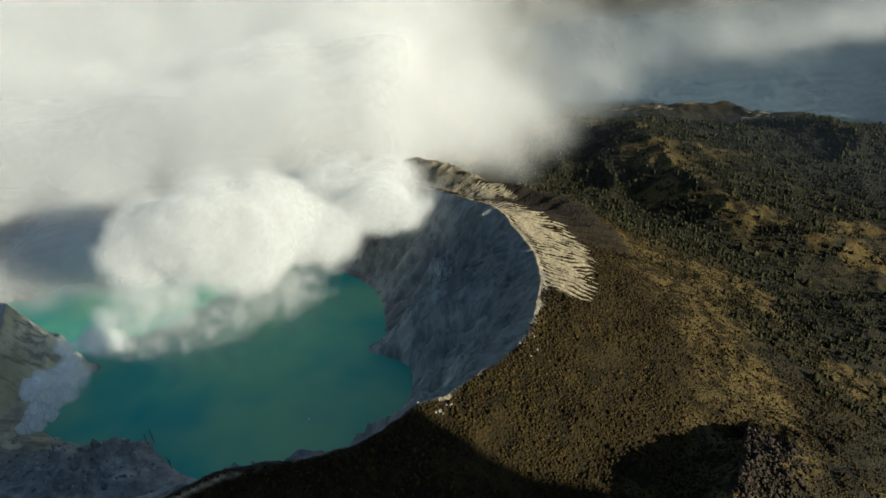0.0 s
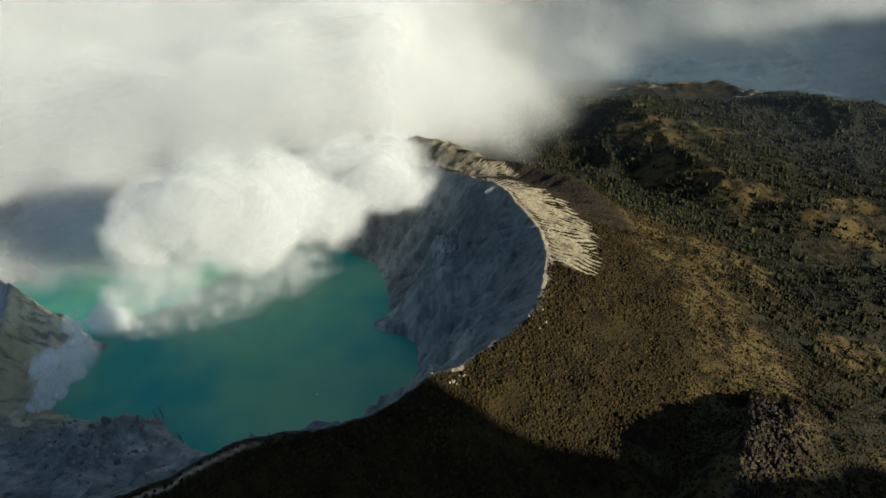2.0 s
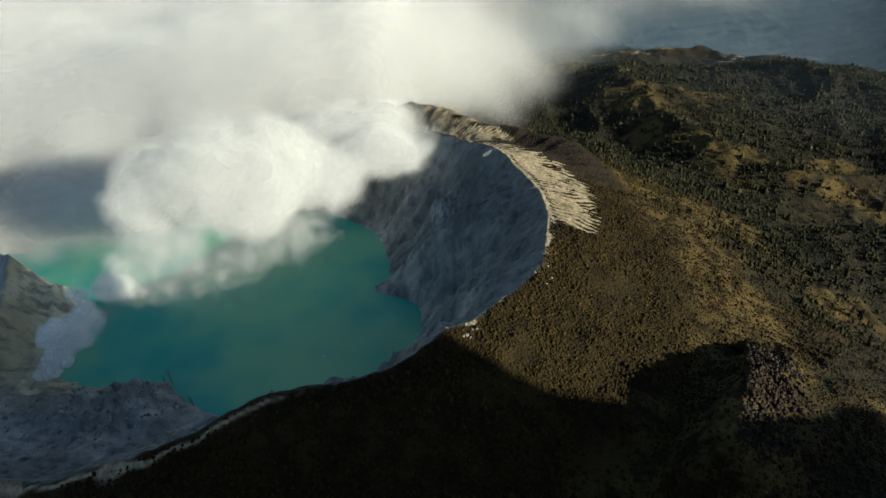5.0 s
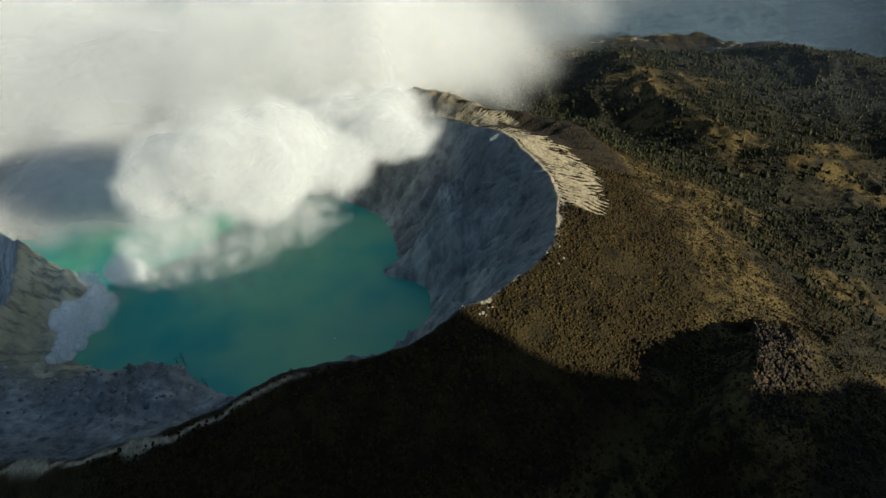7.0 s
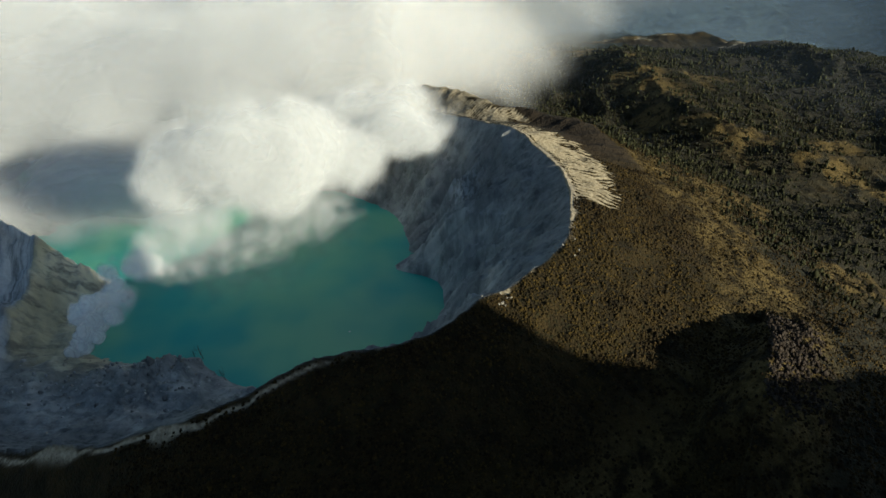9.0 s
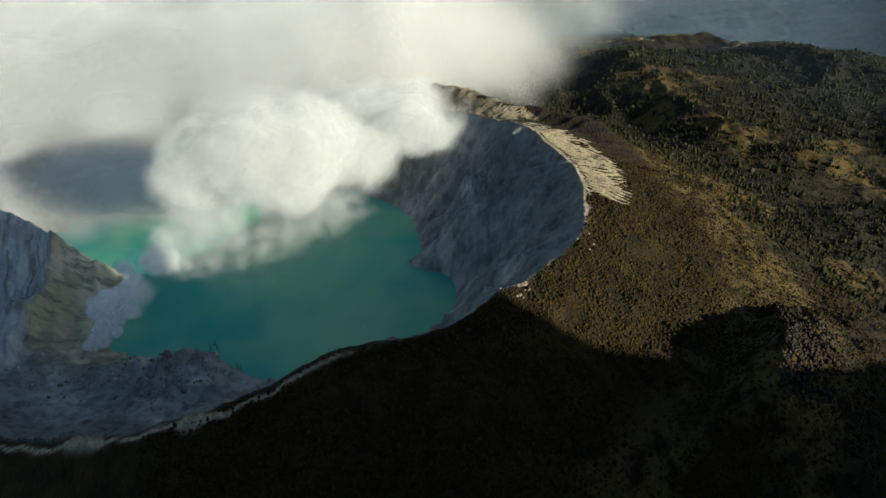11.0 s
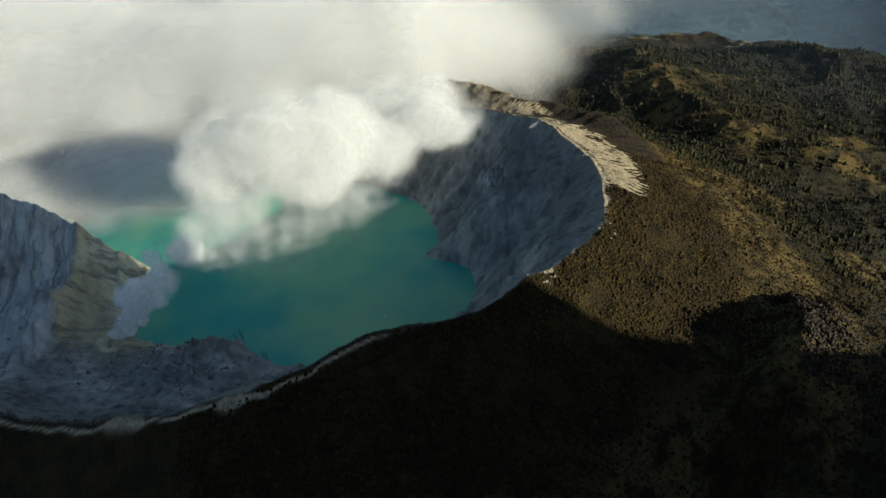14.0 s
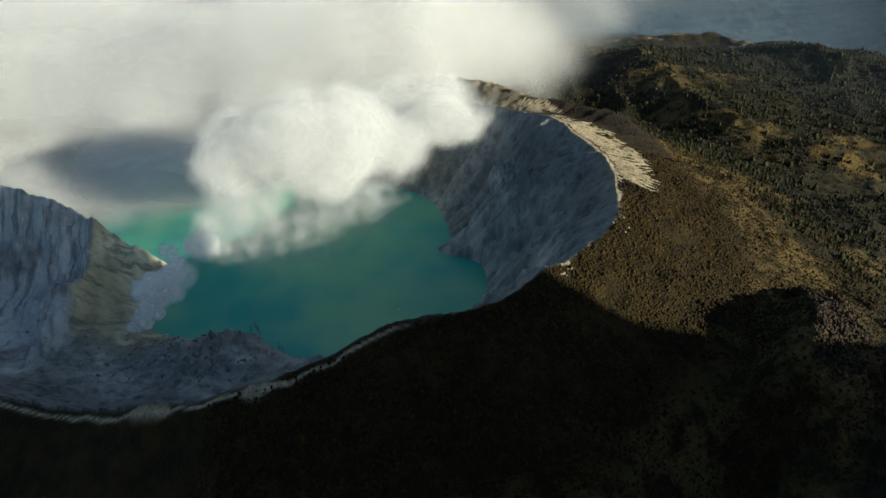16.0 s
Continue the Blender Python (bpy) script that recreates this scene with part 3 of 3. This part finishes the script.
def ball(levels, sides):
    """Rings (height, radius) closed to a crown: vertices and triangles."""
    vs, fs = [], []
    for k, (h, r) in enumerate(levels):
        for j in range(sides):
            a = 2 * math.pi * (j + 0.5 * (k % 2)) / sides
            vs.append((r * math.cos(a), r * math.sin(a), h))
    for k in range(len(levels) - 1):
        for j in range(sides):
            a, b = k * sides + j, k * sides + (j + 1) % sides
            fs += [(a, b, b + sides), (a, b + sides, a + sides)]
    return vs, fs


rs = np.random.RandomState(11)
# low scrub on the outer flank
NS = 150000
px, py = rs.uniform(-460, 600, NS), rs.uniform(240, 1130, NS)
gz, grk, gash, ggr, gsh, gdk, gd, gj = ground_at(px, py)
ok = (grk < 0.05) & (gash < 0.25) & (gdk < 0.4) & (gd > 3) & (gd < 470) & (fbm(px, py, 60, 4) + 0.9 * rs.rand(NS) > 0.12) & (rs.rand(NS) < np.interp(gd, [0, 260, 470], [1, 0.75, 0.35]) * (1 - 0.6 * smooth(ggr, 0.3, 0.7)))
P = np.stack((px, py, gz - 0.4), -1)[ok]
sv, sf = ball([(0, 0.95), (0.6, 0.8), (1.0, 0.15)], 4)
scrub = scatter_mesh("scrub", sv, sf, P, rs.uniform(1.1, 2.2, len(P)) * (1 + 0.7 * (rs.rand(len(P)) > 0.95)), rs.rand(len(P)) * 6.3, rs.uniform(0.7, 1.3, len(P)), 0.28, 5,
                     plant_material("scrub_leaves", (0.015, 0.0095, 0.0034), (0.054, 0.0335, 0.0090), 0.2, ((0.021, 0.0150, 0.0036), (0.077, 0.0480, 0.0096))))
tagged(scrub, "low olive-brown scrub covering the volcano's outer flank", "scrub", kind="stuff")

# leafless shrubs on the knob
kt = rs.rand(1900)
kx, ky = 182 + 92 * kt + np.abs(rs.normal(0, 30, 1900)) - 4, 345 + 182 * kt - rs.rand(1900) * 22
gz, grk, gash, ggr, gsh, gdk, gd, gj = ground_at(kx, ky)
P = np.stack((kx, ky, gz - 0.3), -1)
kv, kf = ball([(0, 0.5), (0.7, 1.0), (1.3, 0.8), (1.7, 0.2)], 5)
thicket = scatter_mesh("thicket", kv, kf, P, rs.gamma(5, 0.28, len(P)), rs.rand(len(P)) * 6.3, rs.uniform(0.7, 1.1, len(P)), 0.5, 13,
                       plant_material("bare_twigs", (0.026, 0.019, 0.014), (0.078, 0.058, 0.044), 0.5))
tagged(thicket, "greyish brown leafless thicket on the rocky knob", "thicket", kind="stuff")

# forest below the flank and on the hills
NF = 130000
px, py = rs.uniform(60, 2000, NF), rs.uniform(650, 2500, NF)
gz, grk, gash, ggr, gsh, gdk, gd, gj = ground_at(px, py)
open_m = smooth(fbm(px + 300, py, 190, 4), 0.10, 0.32) * (1 - gdk)
ok = (gd > np.interp(py, [600, 900, 1050], [430, 260, 210]) + 60 * fbm(px, py, 90, 3)) & (gz < 115) & (rs.rand(NF) > 0.05 + 0.8 * np.maximum(open_m, 0.85 * ggr)) & (py + 0.25 * px < 2480)
P = np.stack((px, py, gz - 0.5), -1)[ok][:38000]
size = rs.gamma(6.0, 0.25, len(P)) * (1 + 0.6 * (rs.rand(len(P)) > 0.88))
turn = rs.rand(len(P)) * 6.3
tv, tf = ball([(0.0, 0.13), (1.6, 0.08)], 3)
forest_mat = plant_material("forest_leaves", (0.020, 0.022, 0.010), (0.054, 0.052, 0.021), 0.12)
cv, cf = ball([(0.5, 0.7), (1.9, 1.3), (3.9, 0.25)], 4)
forest = tagged(new("forest"), "dark green mountain woodland with grassy gaps on the slopes", "forest", kind="stuff")
crowns = scatter_mesh("crowns", cv, cf, P, size, turn, rs.uniform(0.5, 0.95, len(P)), 0.42, 6, forest_mat)
near = P[:, 1] < 1350
trunks = scatter_mesh("trunks", tv, tf, P[near], size[near], turn[near], np.ones(near.sum()), 0.1, 7, plant_material("bark", (0.05, 0.04, 0.03), (0.12, 0.10, 0.08), 0.5))
crowns.parent = trunks.parent = forest


# ---- rocks on the dome and the crater floor ----
def rock_material():
    n = Nodes("crater_rock")
    rnd = n.add("ShaderNodeNewGeometry").outputs["Random Per Island"]
    c = n.mix(rnd, (0.12, 0.12, 0.12), (0.55, 0.55, 0.54))
    c = n.mix(n.ramp(n.noise(0.8, 5, 0.65), 0.45, 0.65), c, (0.30, 0.29, 0.27))
    return n.surface(c, 0.9, n.noise(1.2, 5, 0.6), 0.6, 0.8)


rock_mat = rock_material()
rx, ry = rs.normal(-590, 110, 7000), rs.normal(612, 48, 7000)
gz, grk, gash, ggr, gsh, gdk, gd, gj = ground_at(rx, ry)
ok = (grk > 0.9) & (gz > 1.0) & (gz < 75) & (gsh < 0.35)
P = np.stack((rx, ry, gz - 0.5), -1)[ok][:320]
bv, bf = ball([(0, 1.0), (0.7, 0.9), (1.25, 0.2)], 5)
rubble = scatter_mesh("rubble", bv, bf, P, rs.gamma(2.2, 0.7, len(P)) + 0.5, rs.rand(len(P)) * 6.3, rs.uniform(0.6, 1.3, len(P)), 0.35, 9, rock_mat)
tagged(rubble, "broken blue-grey volcanic rocks strewn over the crater floor", "rubble", kind="stuff")


def part(name, me, mat, parent, label=""):
    ob = new(name, me)
    if mat:
        me.materials.append(mat)
    ob.parent = parent
    if label:
        ob["label"] = label
    return ob


def mesh_of(name, vs, fs, soft=False):
    me = bpy.data.meshes.new(name)
    me.from_pydata([tuple(v) for v in vs], [], [tuple(f) for f in fs])
    if soft:
        me.polygons.foreach_set("use_smooth", np.full(len(fs), True))
    return me


def limb(points, r0, r1, sides=5):
    """A tapering bent branch through points."""
    vs, fs = [], []
    for k, p in enumerate(points):
        r = r0 + (r1 - r0) * k / (len(points) - 1)
        vs += [(p[0] + r * math.cos(2 * math.pi * j / sides), p[1] + r * math.sin(2 * math.pi * j / sides), p[2]) for j in range(sides)]
    for k in range(len(points) - 1):
        for j in range(sides):
            a, b = k * sides + j, k * sides + (j + 1) % sides
            fs.append((a, b, b + sides, a + sides))
    fs.append(tuple(range((len(points) - 1) * sides, len(points) * sides)))
    return vs, fs


bark_mat = plant_material("tree_bark", (0.06, 0.05, 0.04), (0.13, 0.11, 0.09), 0.6)


def build_tree(rnd, height):
    """A mountain tree: tapered trunk, limbs, and a crown of many small leaf clumps."""
    tree = tagged(new("tree"), "tall dark green casuarina tree on the mountain slope", "tree", "trees below the crater")
    lean = rnd.uniform(-0.06, 0.06)
    part("trunk", mesh_of("trunk", *limb([(lean * height * k / 4, 0, height * 0.85 * k / 4) for k in range(5)], height * 0.03, height * 0.008)), bark_mat, tree)
    vs, fs = [], []
    for k in range(6):
        a, z = rnd.uniform(0, 6.28), height * rnd.uniform(0.35, 0.7)
        tip = (height * 0.16 * math.cos(a), height * 0.16 * math.sin(a), z + height * 0.12)
        part("limb", mesh_of("limb", *limb([(lean * z, 0, z), (tip[0] * 0.5, tip[1] * 0.5, z + height * 0.04), tip], height * 0.012, height * 0.004, 4)), bark_mat, tree)
    for k in range(150):
        z = rnd.uniform(0.28, 1.0)
        w = 0.20 * (1.05 - z) ** 0.6 * (0.55 + 0.45 * rnd.random())
        a = rnd.uniform(0, 6.28)
        c = Vector((height * (w * math.cos(a) + lean * z), height * w * math.sin(a), height * z))
        s = height * rnd.uniform(0.025, 0.055)
        b = len(vs)
        for q in range(5):
            vs.append(c + Vector((rnd.uniform(-1, 1), rnd.uniform(-1, 1), rnd.uniform(-1.1, 1.1))) * s)
        fs += [(b, b + 1, b + 2), (b, b + 2, b + 3), (b + 1, b + 3, b + 4), (b, b + 3, b + 4), (b + 2, b + 4, b + 1)]
    part("crown", mesh_of("crown", vs, fs), forest_mat, tree)
    return tree


rnd = random.Random(21)
kinds = [build_tree(rnd, h) for h in (13.0, 16.0, 19.0)]
spots = []
while len(spots) < 150:
    x, y = rnd.uniform(150, 760), rnd.uniform(560, 1250)
    z, k_, a_, g_, s_, dk_, d_, j_ = ground_at([x], [y])
    if d_[0] > np.interp(y, [600, 900, 1050], [330, 225, 190]) and d_[0] < 520 and z[0] < 125:
        spots.append((x, y, z[0]))
for k, (x, y, z) in enumerate(spots):
    m = pose(x, y, z - 0.4, 0, 0, rnd.uniform(0, 360))
    if k < 3:
        kinds[k].matrix_basis = m
    else:
        copy_thing(kinds[k % 3], m)


def build_dead_tree(rnd, x, y, height):
    z = float(ground_at([x], [y])[0][0])
    tree = tagged(new("dead_tree"), "bare grey dead tree standing by the lake shore", "dead tree", "dead trees by the lake")
    tree.matrix_basis = pose(x, y, z - 0.3, 0, 0, rnd.uniform(0, 360))
    part("trunk", mesh_of("trunk", *limb([(0, 0, 0), (0.2, 0.1, height * 0.4), (0.5, 0.0, height * 0.75), (0.7, 0.3, height)], 0.45, 0.1, 6)), bark_mat, tree)
    for k in range(9):
        a, h = rnd.uniform(0, 6.28), height * rnd.uniform(0.3, 0.9)
        r = height * rnd.uniform(0.18, 0.36)
        pts = [(0.3, 0.05, h), (0.3 + r * 0.5 * math.cos(a), r * 0.5 * math.sin(a), h + r * 0.35), (0.3 + r * math.cos(a), r * math.sin(a), h + r * 0.9)]
        part("branch", mesh_of("branch", *limb(pts, 0.2, 0.05, 4)), bark_mat, tree)


for x, y, h in ((-504, 644, 22), (-498, 636, 18), (-459, 596, 19), (-452, 588, 15), (-512, 640, 15)):
    build_dead_tree(rnd, x, y, h)

# small white raft on the lake
white = Nodes("raft_white")
white = white.surface(white.mix(white.ramp(white.noise(3.0), 0.4, 0.6), (0.75, 0.75, 0.72), (0.6, 0.6, 0.58)), 0.6)
raft = tagged(new("raft"), "small white raft floating on the lake", "raft")
raft.matrix_basis = pose(-279, 671, 0.0, 0, 0, 25)
hull = bmesh.new()
bmesh.ops.create_cube(hull, size=1, matrix=Matrix.Translation((0, 0, 0.25)) @ Matrix.Diagonal((3.0, 1.6, 0.7, 1)))
bmesh.ops.bevel(hull, geom=hull.edges[:], offset=0.2, segments=2, affect="EDGES")
me = bpy.data.meshes.new("hull")
hull.to_mesh(me)
part("hull", me, white, raft)
part("mast", mesh_of("mast", *limb([(0, 0, 0.5), (0, 0, 2.2)], 0.12, 0.06, 6)), white, raft)


# ---- pale boulders on the rim, the knob and the dome ----
pale_n = Nodes("pale_rock")
pale_rock = pale_n.surface(pale_n.mix(pale_n.ramp(pale_n.noise(0.7, 5, 0.6), 0.35, 0.65), (0.20, 0.175, 0.14), (0.38, 0.34, 0.28)), 0.9, pale_n.noise(1.5, 4, 0.6), 0.5, 0.7)


def boulder_mesh(rnd):
    bm = bmesh.new()
    bmesh.ops.create_icosphere(bm, subdivisions=2, radius=1.0)
    off = Vector((rnd.uniform(0, 50), rnd.uniform(0, 50), rnd.uniform(0, 50)))
    for v in bm.verts:
        k = 0.75 + 0.55 * noise.noise(v.co * 1.3 + off) + 0.2 * noise.noise(v.co * 3.1 + off)
        v.co = Vector((v.co.x * 1.2, v.co.y, v.co.z * 0.8)) * k
    me = bpy.data.meshes.new("boulder")
    bm.to_mesh(me)
    bm.free()
    return me


boulders = [boulder_mesh(rnd) for k in range(5)]
for me in boulders:
    me.materials.append(pale_rock)
for cx, cy, sx_, sy_, count, big in ((-72, 462, 14, 5, 10, 3.2), (268, 516, 7, 5, 14, 3.0), (284, 500, 8, 8, 10, 3.0), (30, 574, 8, 10, 9, 2.6),
                                     (58, 690, 5, 12, 8, 2.8), (-560, 622, 70, 24, 34, 4.6), (-655, 640, 40, 20, 22, 3.6)):
    for k in range(count):
        x, y = cx + rnd.gauss(0, sx_), cy + rnd.gauss(0, sy_)
        z = float(ground_at([x], [y])[0][0])
        if z < 0.5:
            continue
        ob = new("boulder", rnd.choice(boulders))
        s = big * rnd.uniform(0.3, 0.8)
        ob.matrix_basis = pose(x, y, z + 0.1 * s, rnd.uniform(-20, 20), rnd.uniform(-20, 20), rnd.uniform(0, 360)) @ Matrix.Diagonal((s, s, s, 1))
        if cx < -500:
            tagged(ob, "pale grey boulder lying on the crater floor", "boulder", "boulders on the crater floor")
        else:
            tagged(ob, "pale weathered boulder lying on the scrubby slope", "boulder", "boulders on the flank")
